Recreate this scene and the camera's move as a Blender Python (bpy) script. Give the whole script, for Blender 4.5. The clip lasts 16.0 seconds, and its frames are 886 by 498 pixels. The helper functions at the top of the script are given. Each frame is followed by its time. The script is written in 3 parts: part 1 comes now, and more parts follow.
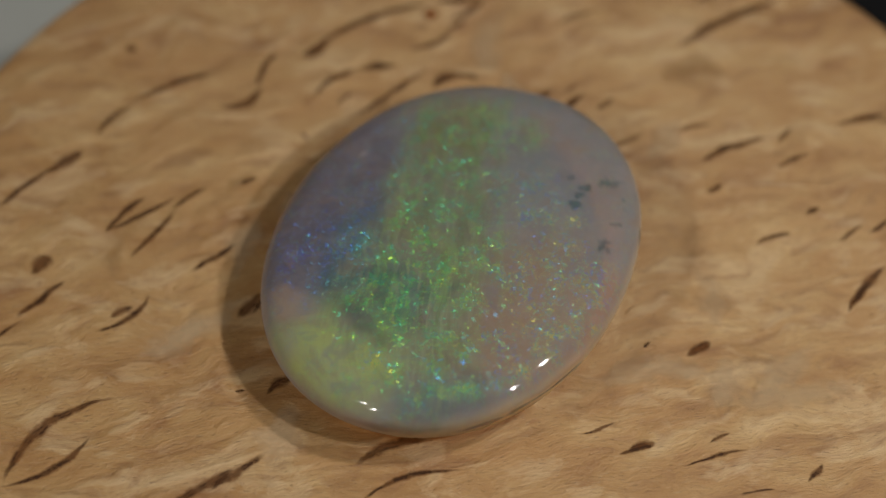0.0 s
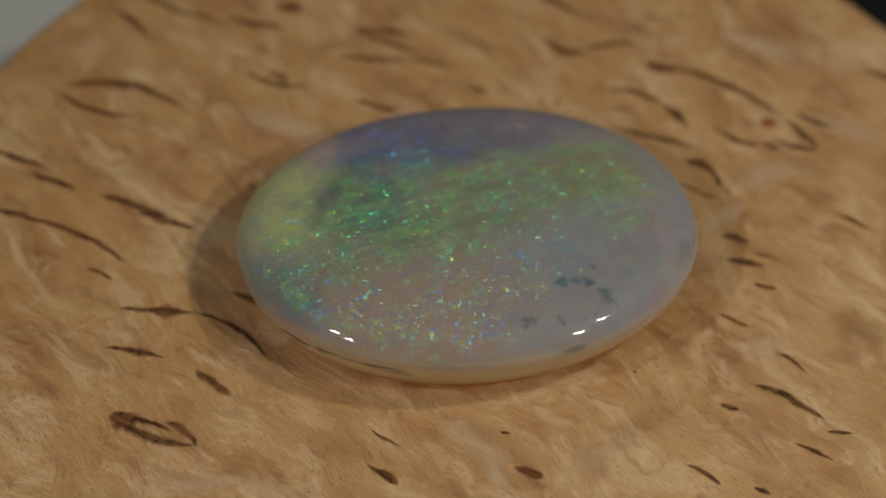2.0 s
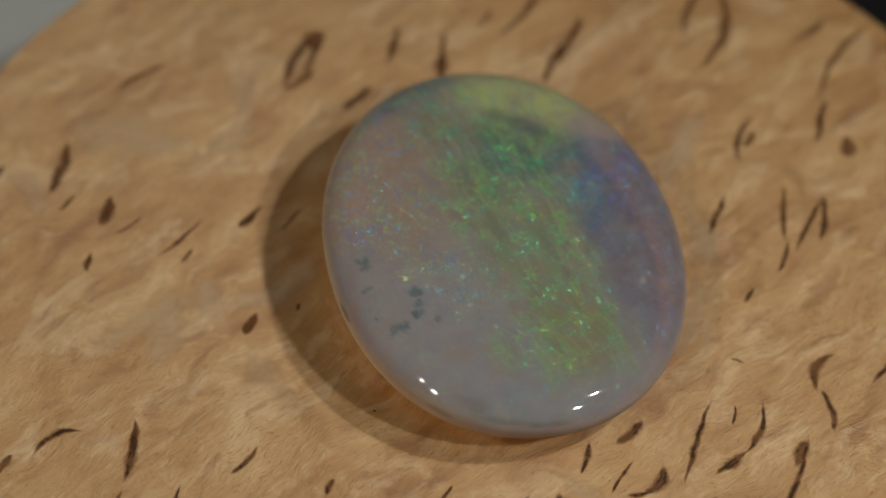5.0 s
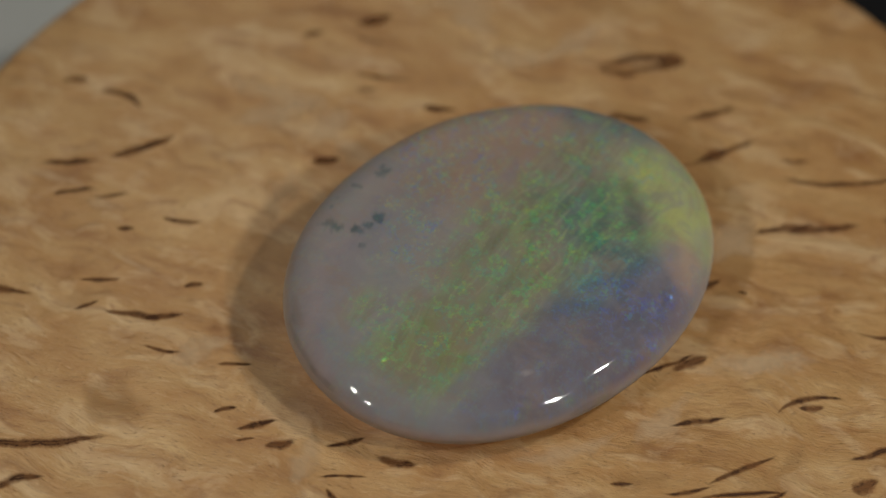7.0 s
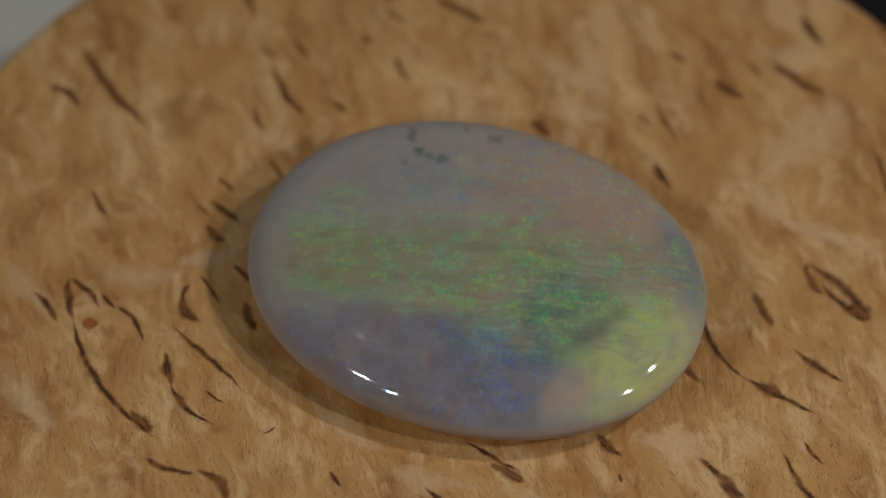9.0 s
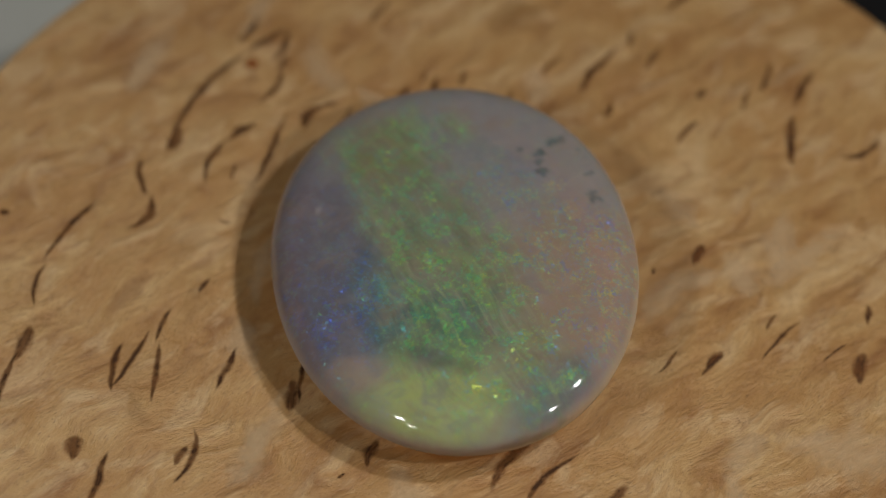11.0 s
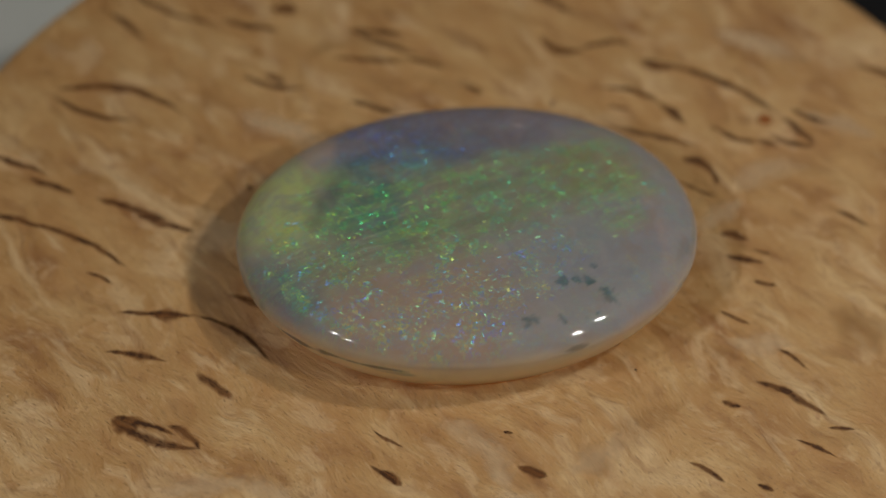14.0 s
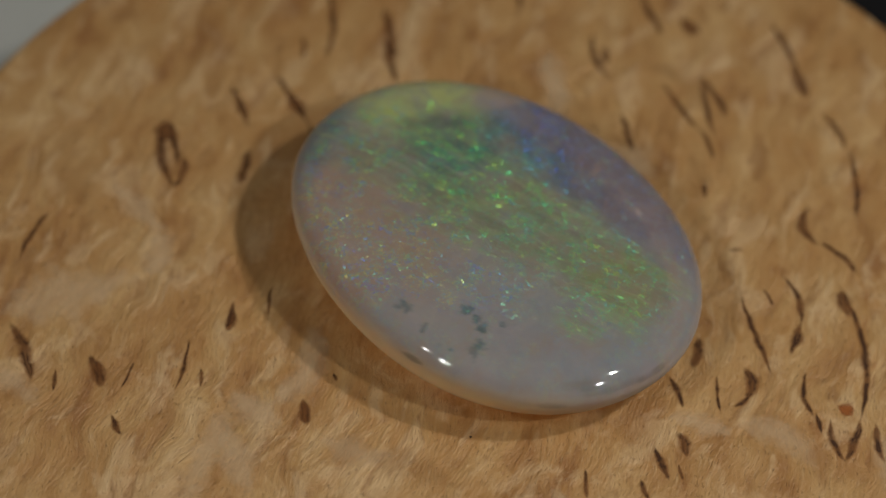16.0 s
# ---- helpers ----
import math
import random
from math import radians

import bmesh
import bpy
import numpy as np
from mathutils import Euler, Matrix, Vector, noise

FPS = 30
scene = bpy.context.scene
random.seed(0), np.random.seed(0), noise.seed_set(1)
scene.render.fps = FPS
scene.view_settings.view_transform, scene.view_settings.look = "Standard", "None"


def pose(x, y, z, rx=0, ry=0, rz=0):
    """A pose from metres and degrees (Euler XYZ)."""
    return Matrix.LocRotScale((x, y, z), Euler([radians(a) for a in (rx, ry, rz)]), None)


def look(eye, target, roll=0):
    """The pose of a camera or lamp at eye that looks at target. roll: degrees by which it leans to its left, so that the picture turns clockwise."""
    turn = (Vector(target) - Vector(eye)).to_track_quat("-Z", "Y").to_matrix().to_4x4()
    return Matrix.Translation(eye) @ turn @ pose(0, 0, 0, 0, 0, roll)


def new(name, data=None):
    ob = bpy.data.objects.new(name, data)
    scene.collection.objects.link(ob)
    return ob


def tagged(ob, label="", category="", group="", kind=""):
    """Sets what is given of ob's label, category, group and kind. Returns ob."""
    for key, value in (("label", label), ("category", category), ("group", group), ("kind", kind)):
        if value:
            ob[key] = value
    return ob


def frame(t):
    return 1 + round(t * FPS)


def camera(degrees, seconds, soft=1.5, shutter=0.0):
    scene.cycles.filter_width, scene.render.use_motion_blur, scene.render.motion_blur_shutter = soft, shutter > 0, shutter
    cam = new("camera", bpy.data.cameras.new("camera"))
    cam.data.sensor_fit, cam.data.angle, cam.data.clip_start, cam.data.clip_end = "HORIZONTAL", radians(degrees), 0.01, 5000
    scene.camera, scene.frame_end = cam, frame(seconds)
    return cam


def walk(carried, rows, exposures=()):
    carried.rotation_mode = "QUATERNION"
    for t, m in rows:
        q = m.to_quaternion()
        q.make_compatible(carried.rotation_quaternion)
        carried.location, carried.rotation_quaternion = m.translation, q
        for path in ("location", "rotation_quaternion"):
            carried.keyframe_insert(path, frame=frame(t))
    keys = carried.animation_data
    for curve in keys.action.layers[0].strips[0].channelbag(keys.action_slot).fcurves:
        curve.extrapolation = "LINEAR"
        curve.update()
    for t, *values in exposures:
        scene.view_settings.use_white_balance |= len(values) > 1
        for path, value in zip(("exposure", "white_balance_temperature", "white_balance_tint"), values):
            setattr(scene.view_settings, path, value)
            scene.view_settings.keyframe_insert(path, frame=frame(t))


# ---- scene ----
MM = 0.001
TURN = -29.932                    # degrees a second, clockwise seen from above
STONE = (-1.207, 0.078)           # the stone's middle on the disc, mm from the axis

# ---- camera: it stands still ----
cam = camera(16.08, 16.0, soft=1.5)
EYE, AIM = (0.0, -0.088949, 0.108111), (-0.001634, 0.002258, 0.0)
view = look(EYE, AIM, 2.37)
walk(cam, [(0.0, view), (16.0, view)])
cam.data.dof.use_dof = True
cam.data.dof.focus_distance = 0.1345
cam.data.dof.aperture_fstop = 29.0

# ---- light: a dim room and two pairs of small lamps ----
world = bpy.data.worlds.new("room_light")
scene.world = world
world.use_nodes = True
world.node_tree.nodes["Background"].inputs[0].default_value = (1.0, 0.98, 0.96, 1)
world.node_tree.nodes["Background"].inputs[1].default_value = 0.05


def lamp(name, place, power, size):
    """A small round lamp at a place in mm, turned to the stone."""
    data = bpy.data.lights.new(name, "AREA")
    data.shape, data.size, data.energy = "DISK", size, power
    data.color = (1.0, 0.965, 0.915)
    ob = new(name, data)
    ob.matrix_world = look(Vector(place) * MM, (0, 0, 0))
    return ob


lamp("lamp_right", (81.9, -9.1, 114.1), 0.0645, 0.0075)
lamp("lamp_right", (87.5, -56.7, 106.4), 0.0645, 0.0075)
lamp("lamp_left", (-76.3, -55.3, 102.9), 0.0278, 0.0075)
lamp("lamp_left", (-72.1, -82.6, 91.7), 0.0278, 0.0075)


# ---- materials ----
class Nodes:
    """A small writer of node trees."""

    def __init__(self, name):
        self.mat = bpy.data.materials.new(name)
        self.mat.use_nodes = True
        self.tree = self.mat.node_tree
        self.tree.nodes.clear()

    def add(self, kind, inputs=(), operation="", blend="", clamp=False, attribute="", interpolation=""):
        n = self.tree.nodes.new(kind)
        if blend:
            n.data_type, n.blend_type = "RGBA", blend
        if operation:
            n.operation = operation
        if clamp:
            n.use_clamp = True
        if attribute:
            n.attribute_name = attribute
        if interpolation:
            n.interpolation_type = interpolation
        for key, val in dict(inputs).items():
            sock = n.inputs[key]
            if isinstance(val, bpy.types.NodeSocket):
                self.tree.links.new(val, sock)
            else:
                sock.default_value = val
        return n

    def math(self, op, a, b=0.0, c=0.0, clamp=False):
        return self.add("ShaderNodeMath", {0: a, 1: b, 2: c}, operation=op, clamp=clamp).outputs[0]

    def vmath(self, op, a, b=(0, 0, 0)):
        return self.add("ShaderNodeVectorMath", {0: a, 1: b}, operation=op).outputs[0]

    def mix(self, f, a, b, blend="MIX"):
        return self.add("ShaderNodeMix", {0: f, 6: a, 7: b}, blend=blend).outputs[2]

    def noise(self, vec, scale, detail=4.0, rough=0.55, warp=0.0):
        return self.add("ShaderNodeTexNoise", {"Vector": vec, "Scale": scale, "Detail": detail, "Roughness": rough, "Distortion": warp})

    def ramp(self, f, stops, ease="LINEAR"):
        n = self.add("ShaderNodeValToRGB", {0: f})
        n.color_ramp.interpolation = ease
        e = n.color_ramp.elements
        while len(e) < len(stops):
            e.new(0.5)
        for k, (p, col) in zip(e, stops):
            k.position = p
            k.color = (*col, 1) if len(col) == 3 else col
        return n.outputs[0]

    def step(self, f, lo, hi):
        return self.add("ShaderNodeMapRange", {0: f, 1: lo, 2: hi, 3: 0.0, 4: 1.0}, interpolation="SMOOTHSTEP").outputs[0]

    def mm(self):
        tex = self.add("ShaderNodeTexCoord")
        return self.add("ShaderNodeMapping", {"Vector": tex.outputs["Object"], "Scale": (1000, 1000, 1000)}).outputs[0]

    def attribute(self, name, out="Fac"):
        return self.add("ShaderNodeAttribute", attribute=name).outputs[out]

    def out(self, shader):
        self.add("ShaderNodeOutputMaterial", {"Surface": shader})
        return self.mat


def wood_material():
    n = Nodes("curly_birch")
    p = n.mm()
    # the grain runs a little off the disc's x axis and wanders
    drift = n.noise(p, 0.20, 2.0).outputs[1]
    drift = n.vmath("MULTIPLY", n.vmath("SUBTRACT", drift, (0.5, 0.5, 0.5)), (2.4, 2.4, 0.0))
    q = n.vmath("ADD", p, drift)
    along = n.add("ShaderNodeMapping", {"Vector": q, "Rotation": (0, 0, radians(-16))}).outputs[0]
    grain = n.vmath("MULTIPLY", along, (0.45, 1.0, 1.0))
    broad = n.noise(grain, 0.26, 3.0, 0.55, 0.2).outputs[0]
    curl = n.noise(grain, 0.85, 4.0, 0.55, 0.3).outputs[0]
    hair = n.noise(n.vmath("MULTIPLY", along, (2.0, 10.0, 4.0)), 1.0, 3.0, 0.6).outputs[0]
    dash = n.noise(n.vmath("MULTIPLY", along, (3.0, 16.0, 4.0)), 1.0, 1.0, 0.5).outputs[0]
    speck = n.noise(p, 9.0, 3.0, 0.7).outputs[0]
    ridge = n.noise(n.vmath("MULTIPLY", along, (0.50, 1.45, 1.0)), 0.62, 4.0, 0.52, 0.35).outputs[0]
    fibre_line = n.noise(n.vmath("MULTIPLY", along, (0.9, 6.0, 2.0)), 1.3, 2.0, 0.5, 0.15).outputs[0]
    tone = n.math("ADD", n.math("MULTIPLY", broad, 0.55), n.math("MULTIPLY", curl, 0.45))
    col = n.ramp(tone, [(0.36, (0.295, 0.135, 0.042)), (0.45, (0.415, 0.220, 0.074)), (0.56, (0.48, 0.283, 0.108)), (0.66, (0.58, 0.375, 0.168))])
    # cream clouds with torn edges, brown curls between them
    cream = n.noise(n.vmath("MULTIPLY", along, (0.6, 0.8, 1.0)), 0.42, 6.0, 0.62, 0.5).outputs[0]
    col = n.mix(n.math("MULTIPLY", n.step(cream, 0.53, 0.62), 0.38), col, (0.66, 0.47, 0.26, 1))
    brown = n.noise(n.vmath("MULTIPLY", along, (0.5, 1.5, 1.0)), 0.62, 5.0, 0.6, 0.8).outputs[0]
    col = n.mix(n.math("MULTIPLY", n.step(brown, 0.56, 0.70), 0.55), col, (0.235, 0.108, 0.036, 1))
    gum = n.noise(n.vmath("MULTIPLY", along, (0.7, 1.6, 1.0)), 1.1, 3.0, 0.5, 0.4).outputs[0]
    col = n.mix(n.math("MULTIPLY", n.step(gum, 0.66, 0.76), 0.45), col, (0.30, 0.115, 0.035, 1))
    col = n.mix(n.math("MULTIPLY", n.step(hair, 0.47, 0.66), n.math("MULTIPLY", n.step(curl, 0.35, 0.65), 0.32)), col, (0.22, 0.11, 0.042, 1))
    col = n.mix(n.math("MULTIPLY", n.step(fibre_line, 0.60, 0.74), 0.24), col, (0.70, 0.52, 0.30, 1))
    col = n.mix(n.math("MULTIPLY", n.step(ridge, 0.55, 0.68), 0.40), col, (0.68, 0.49, 0.27, 1))
    col = n.mix(n.math("MULTIPLY", n.step(ridge, 0.46, 0.31), 0.52), col, (0.275, 0.122, 0.036, 1))
    col = n.mix(n.math("MULTIPLY", n.step(dash, 0.65, 0.74), 0.5), col, (0.15, 0.072, 0.028, 1))
    col = n.mix(n.math("MULTIPLY", n.step(speck, 0.57, 0.73), 0.25), col, (0.74, 0.56, 0.34, 1))
    height = n.math("ADD", n.math("MULTIPLY", hair, 0.8), n.math("MULTIPLY", speck, 0.5))
    height = n.math("SUBTRACT", n.math("ADD", height, n.math("MULTIPLY", ridge, 4.5)), n.math("MULTIPLY", n.step(dash, 0.62, 0.74), 0.5))
    bump = n.add("ShaderNodeBump", {"Strength": 0.8, "Distance": 0.00008, "Height": height}).outputs[0]
    rough = n.math("ADD", 0.38, n.math("MULTIPLY", speck, 0.25))
    wood = n.add("ShaderNodeBsdfPrincipled", {"Base Color": col, "Roughness": rough, "Normal": bump, "IOR": 1.45, "Specular IOR Level": 0.3}).outputs[0]
    # silky gloss across the fibres
    tilt = n.add("ShaderNodeVectorTransform", {0: (0.20, -0.25, 0.0)})
    tilt.vector_type, tilt.convert_from, tilt.convert_to = "VECTOR", "OBJECT", "WORLD"
    raised = n.vmath("NORMALIZE", n.vmath("ADD", bump, tilt.outputs[0]))
    fibre = n.add("ShaderNodeVectorTransform", {0: (math.cos(radians(16)), math.sin(radians(16)), 0.0)})
    fibre.vector_type, fibre.convert_from, fibre.convert_to = "VECTOR", "OBJECT", "WORLD"
    silk = n.add("ShaderNodeBsdfAnisotropic", {"Color": n.mix(0.35, col, (1, 0.9, 0.75, 1)), "Roughness": 0.55, "Anisotropy": 0.85, "Normal": raised,
                                              "Tangent": fibre.outputs[0]}).outputs[0]
    return n.out(n.add("ShaderNodeMixShader", {0: 0.17, 1: wood, 2: silk}).outputs[0])


def fleck_material():
    n = Nodes("bark_inclusion")
    p = n.mm()
    across, along = n.attribute("across"), n.attribute("along")
    rag = n.noise(p, 2.6, 5.0, 0.65).outputs[0]
    fine = n.noise(p, 11.0, 3.0, 0.7).outputs[0]
    e = n.math("SUBTRACT", 1.0, n.math("ABSOLUTE", across))
    e = n.math("ADD", e, n.math("MULTIPLY", n.math("SUBTRACT", rag, 0.5), 0.9))
    e = n.math("ADD", e, n.math("MULTIPLY", n.math("SUBTRACT", fine, 0.5), 0.4))
    ends = n.math("MULTIPLY", n.step(along, 0.0, 0.20), n.step(n.math("SUBTRACT", 1.0, along), 0.0, 0.20))
    patchy = n.step(n.noise(p, 1.3, 3.0).outputs[0], 0.34, 0.58)
    halo = n.math("MULTIPLY", n.step(e, 0.05, 0.80), 0.68)
    wide = n.step(n.attribute("wide"), 0.24, 0.42)
    start = n.math("SUBTRACT", 1.0, n.math("MULTIPLY", wide, 0.22))
    gap = n.step(n.math("SUBTRACT", e, start), 0.0, 0.16)
    hollow = n.math("SUBTRACT", 1.0, n.math("MULTIPLY", gap, n.math("ADD", 0.45, n.math("MULTIPLY", wide, 0.35))))
    core = n.math("MULTIPLY", n.math("MULTIPLY", n.step(e, 0.48, 0.82), hollow), n.math("ADD", 0.25, n.math("MULTIPLY", patchy, 0.72)))
    cover = n.math("MULTIPLY", n.math("MAXIMUM", halo, core), ends)
    col = n.mix(core, (0.195, 0.075, 0.022, 1), (0.042, 0.018, 0.008, 1))
    bump = n.add("ShaderNodeBump", {"Strength": 0.5, "Distance": 0.00005, "Height": fine}).outputs[0]
    wood = n.add("ShaderNodeBsdfPrincipled", {"Base Color": col, "Roughness": 0.55, "Normal": bump, "Specular IOR Level": 0.25}).outputs[0]
    clear = n.add("ShaderNodeBsdfTransparent").outputs[0]
    return n.out(n.add("ShaderNodeMixShader", {0: cover, 1: clear, 2: wood}).outputs[0])


def patch_material(name, col, strength):
    """A soft cloud of another tone within the wood."""
    n = Nodes(name)
    p = n.mm()
    across, along = n.attribute("across"), n.attribute("along")
    rag = n.noise(p, 0.9, 6.0, 0.62).outputs[0]
    fine = n.noise(n.add("ShaderNodeMapping", {"Vector": p, "Rotation": (0, 0, radians(-16)), "Scale": (2.0, 8.0, 1.0)}).outputs[0], 1.0, 3.0, 0.6).outputs[0]
    ends = n.math("ABSOLUTE", n.math("SUBTRACT", n.math("MULTIPLY", along, 2.0), 1.0))
    e = n.math("SUBTRACT", 1.0, n.math("SQRT", n.math("ADD", n.math("MULTIPLY", across, across), n.math("POWER", ends, 3.0))))
    inner = n.step(e, 0.0, 0.5)
    e = n.math("ADD", e, n.math("MULTIPLY", n.math("SUBTRACT", rag, 0.5), 1.7))
    e = n.math("ADD", e, n.math("MULTIPLY", n.math("SUBTRACT", fine, 0.5), 0.35))
    cover = n.math("MULTIPLY", n.math("MULTIPLY", n.step(e, 0.0, 0.95), inner), strength)
    c = n.mix(n.math("MULTIPLY", n.step(fine, 0.45, 0.65), 0.35), (*col, 1), (*[k * 0.62 for k in col], 1))
    bump = n.add("ShaderNodeBump", {"Strength": 0.5, "Distance": 0.00008, "Height": fine}).outputs[0]
    wood = n.add("ShaderNodeBsdfPrincipled", {"Base Color": c, "Roughness": 0.5, "Normal": bump, "Specular IOR Level": 0.3}).outputs[0]
    clear = n.add("ShaderNodeBsdfTransparent").outputs[0]
    return n.out(n.add("ShaderNodeMixShader", {0: cover, 1: clear, 2: wood}).outputs[0])


def flakes(n, flat, geo, scale, lean):
    """Little mirrors lying at chance angles in the stone: their normals, chance numbers and islands."""
    cell = n.add("ShaderNodeTexVoronoi", {"Vector": flat, "Scale": scale, "Randomness": 1.0})
    tip = n.vmath("MULTIPLY", n.vmath("SUBTRACT", cell.outputs["Color"], (0.5, 0.5, 0.5)), (lean, lean, 0.0))
    tip = n.vmath("ADD", tip, (0.02, -0.02, 0.0))
    turned = n.add("ShaderNodeVectorTransform", {0: tip})
    turned.vector_type, turned.convert_from, turned.convert_to = "VECTOR", "OBJECT", "WORLD"
    normal = n.vmath("NORMALIZE", n.vmath("ADD", geo, turned.outputs[0]))
    rnd = n.add("ShaderNodeSeparateColor", {0: cell.outputs["Color"]}).outputs
    size = n.math("ADD", 0.22, n.math("MULTIPLY", rnd[2], 0.42))
    island = n.step(n.math("SUBTRACT", size, cell.outputs["Distance"]), 0.0, 0.16)
    return normal, rnd, island


def opal_material():
    """Milky stone with play of colour; towards its side wall it turns clear and honey-coloured."""
    n = Nodes("opal")
    p = n.mm()
    body = n.attribute("body", "Color")
    wall = n.attribute("wall")
    play = n.add("ShaderNodeSeparateColor", {0: n.attribute("play", "Color")}).outputs
    inner = n.math("SUBTRACT", 1.0, wall)
    cloud = n.noise(p, 0.7, 5.0, 0.6, 0.6).outputs[0]
    body = n.mix(n.math("MULTIPLY", n.math("MULTIPLY", n.step(cloud, 0.42, 0.70), 0.30), inner), body, (0.36, 0.335, 0.345, 1))
    tea = n.noise(p, 0.45, 4.0, 0.6, 0.8).outputs[0]
    body = n.mix(n.math("MULTIPLY", n.math("MULTIPLY", n.step(tea, 0.50, 0.64), 0.36), inner), body, (0.285, 0.205, 0.165, 1))
    body = n.mix(n.math("MULTIPLY", n.math("MULTIPLY", n.step(tea, 0.48, 0.33), 0.45), inner), body, (0.20, 0.218, 0.272, 1))
    # veils that run along the stone, curling a little
    drift = n.vmath("MULTIPLY", n.vmath("SUBTRACT", n.noise(p, 0.20, 2.0).outputs[1], (0.5, 0.5, 0.5)), (2.4, 1.0, 0.0))
    flow = n.vmath("ADD", p, drift)
    run = n.noise(n.vmath("MULTIPLY", flow, (1.0, 0.17, 0.2)), 1.25, 5.0, 0.60, 0.5).outputs[0]
    thread = n.noise(n.vmath("MULTIPLY", flow, (1.0, 0.12, 0.2)), 3.4, 3.0, 0.55, 0.3).outputs[0]
    body = n.mix(n.math("MULTIPLY", n.step(run, 0.49, 0.60), n.math("MULTIPLY", play[1], 0.72)), body, (0.245, 0.225, 0.195, 1))
    body = n.mix(n.math("MULTIPLY", n.step(run, 0.49, 0.36), n.math("MULTIPLY", play[1], 0.60)), body, (0.235, 0.345, 0.170, 1))
    body = n.mix(n.math("MULTIPLY", n.step(thread, 0.55, 0.68), n.math("MULTIPLY", play[1], 0.45)), body, (0.130, 0.135, 0.085, 1))
    body = n.mix(n.math("MULTIPLY", n.step(thread, 0.44, 0.32), n.math("MULTIPLY", play[1], 0.45)), body, (0.36, 0.42, 0.27, 1))
    # colours of the play
    shake = n.vmath("SUBTRACT", n.noise(p, 5.0, 2.0).outputs[1], (0.5, 0.5, 0.5))
    flat = n.vmath("MULTIPLY", n.vmath("ADD", p, n.vmath("MULTIPLY", shake, (0.34, 0.34, 0.0))), (1.0, 0.8, 0.1))
    geo = n.add("ShaderNodeNewGeometry").outputs["Normal"]
    large = n.add("ShaderNodeTexVoronoi", {"Vector": flat, "Scale": 1.7, "Randomness": 1.0})
    pick = n.add("ShaderNodeSeparateColor", {0: large.outputs["Color"]}).outputs
    total = n.math("ADD", n.math("ADD", play[0], play[1]), n.math("ADD", play[2], 0.001))
    there = n.math("MINIMUM", total, 1.0)

    def tones(chance):
        hue = n.math("ADD", n.math("MULTIPLY", chance, 0.6), n.math("MULTIPLY", pick[1], 0.4))
        greens = n.ramp(hue, [(0.15, (0.0, 0.28, 0.16)), (0.36, (0.005, 0.52, 0.07)), (0.60, (0.06, 0.66, 0.01)), (0.88, (0.42, 0.62, 0.005))])
        blues = n.ramp(hue, [(0.2, (0.02, 0.03, 0.70)), (0.5, (0.08, 0.06, 0.85)), (0.72, (0.01, 0.28, 0.60)), (0.95, (0.01, 0.50, 0.14))])
        warms = n.ramp(hue, [(0.22, (0.08, 0.05, 0.85)), (0.42, (0.02, 0.36, 0.50)), (0.56, (0.10, 0.62, 0.01)), (0.76, (0.62, 0.56, 0.005)), (0.94, (0.90, 0.20, 0.01))])
        c = n.mix(n.math("DIVIDE", play[2], total), greens, blues)
        return n.mix(n.math("DIVIDE", play[0], total), c, warms)

    swarm = n.noise(p, 1.1, 3.0, 0.6).outputs[0]
    grit = n.noise(n.vmath("MULTIPLY", p, (1.0, 1.0, 0.1)), 4.2, 4.0, 0.68, 0.6).outputs[0]
    fine_way, fine, _ = flakes(n, flat, geo, 10.0, 1.45)
    bold_way, bold, bold_isle = flakes(n, flat, geo, 5.2, 1.40)
    fine_col, bold_col = tones(fine[2]), tones(bold[1])
    odds = n.math("ADD", n.math("MULTIPLY", fine[0], 0.34), n.math("MULTIPLY", pick[0], 0.16))
    odds = n.math("ADD", odds, n.math("ADD", n.math("MULTIPLY", swarm, 0.50), n.math("MULTIPLY", grit, 0.50)))
    amount = n.math("MULTIPLY", n.math("MULTIPLY", n.step(odds, 0.70, 1.0), there), inner)
    # cloudy grains of the same colours in the body
    clump = n.math("MULTIPLY", n.step(n.math("ADD", grit, n.math("MULTIPLY", n.math("SUBTRACT", swarm, 0.5), 0.7)), 0.48, 0.66), n.math("MULTIPLY", there, inner))
    body = n.mix(n.math("MULTIPLY", clump, 0.30), body, fine_col)
    body = n.mix(n.math("MULTIPLY", amount, 0.20), body, fine_col)
    # the milk, and the light that passes through to the wood
    milk = n.add("ShaderNodeBsdfPrincipled", {"Base Color": body, "Roughness": 0.3, "IOR": 1.45, "Specular IOR Level": 0.0, "Subsurface Weight": n.math("ADD", 0.35, n.math("MULTIPLY", wall, 0.35)),
                                             "Subsurface Radius": (1.0, 0.80, 0.55), "Subsurface Scale": 0.0007}).outputs[0]
    low = n.attribute("body", "Alpha")
    tint = n.mix(wall, (0.86, 0.86, 0.80, 1), (1.0, 0.80, 0.50, 1))
    cloudy = n.add("ShaderNodeBsdfTranslucent", {"Color": tint}).outputs[0]
    milk = n.add("ShaderNodeMixShader", {0: n.math("ADD", 0.15, n.math("MULTIPLY", wall, 0.28)), 1: milk, 2: cloudy}).outputs[0]
    clear = n.add("ShaderNodeBsdfTransparent", {"Color": n.mix(low, (1.0, 0.88, 0.70, 1), (1.0, 0.50, 0.13, 1))}).outputs[0]
    milk = n.add("ShaderNodeMixShader", {0: n.math("ADD", 0.22, n.math("MULTIPLY", low, 0.62)), 1: milk, 2: clear}).outputs[0]
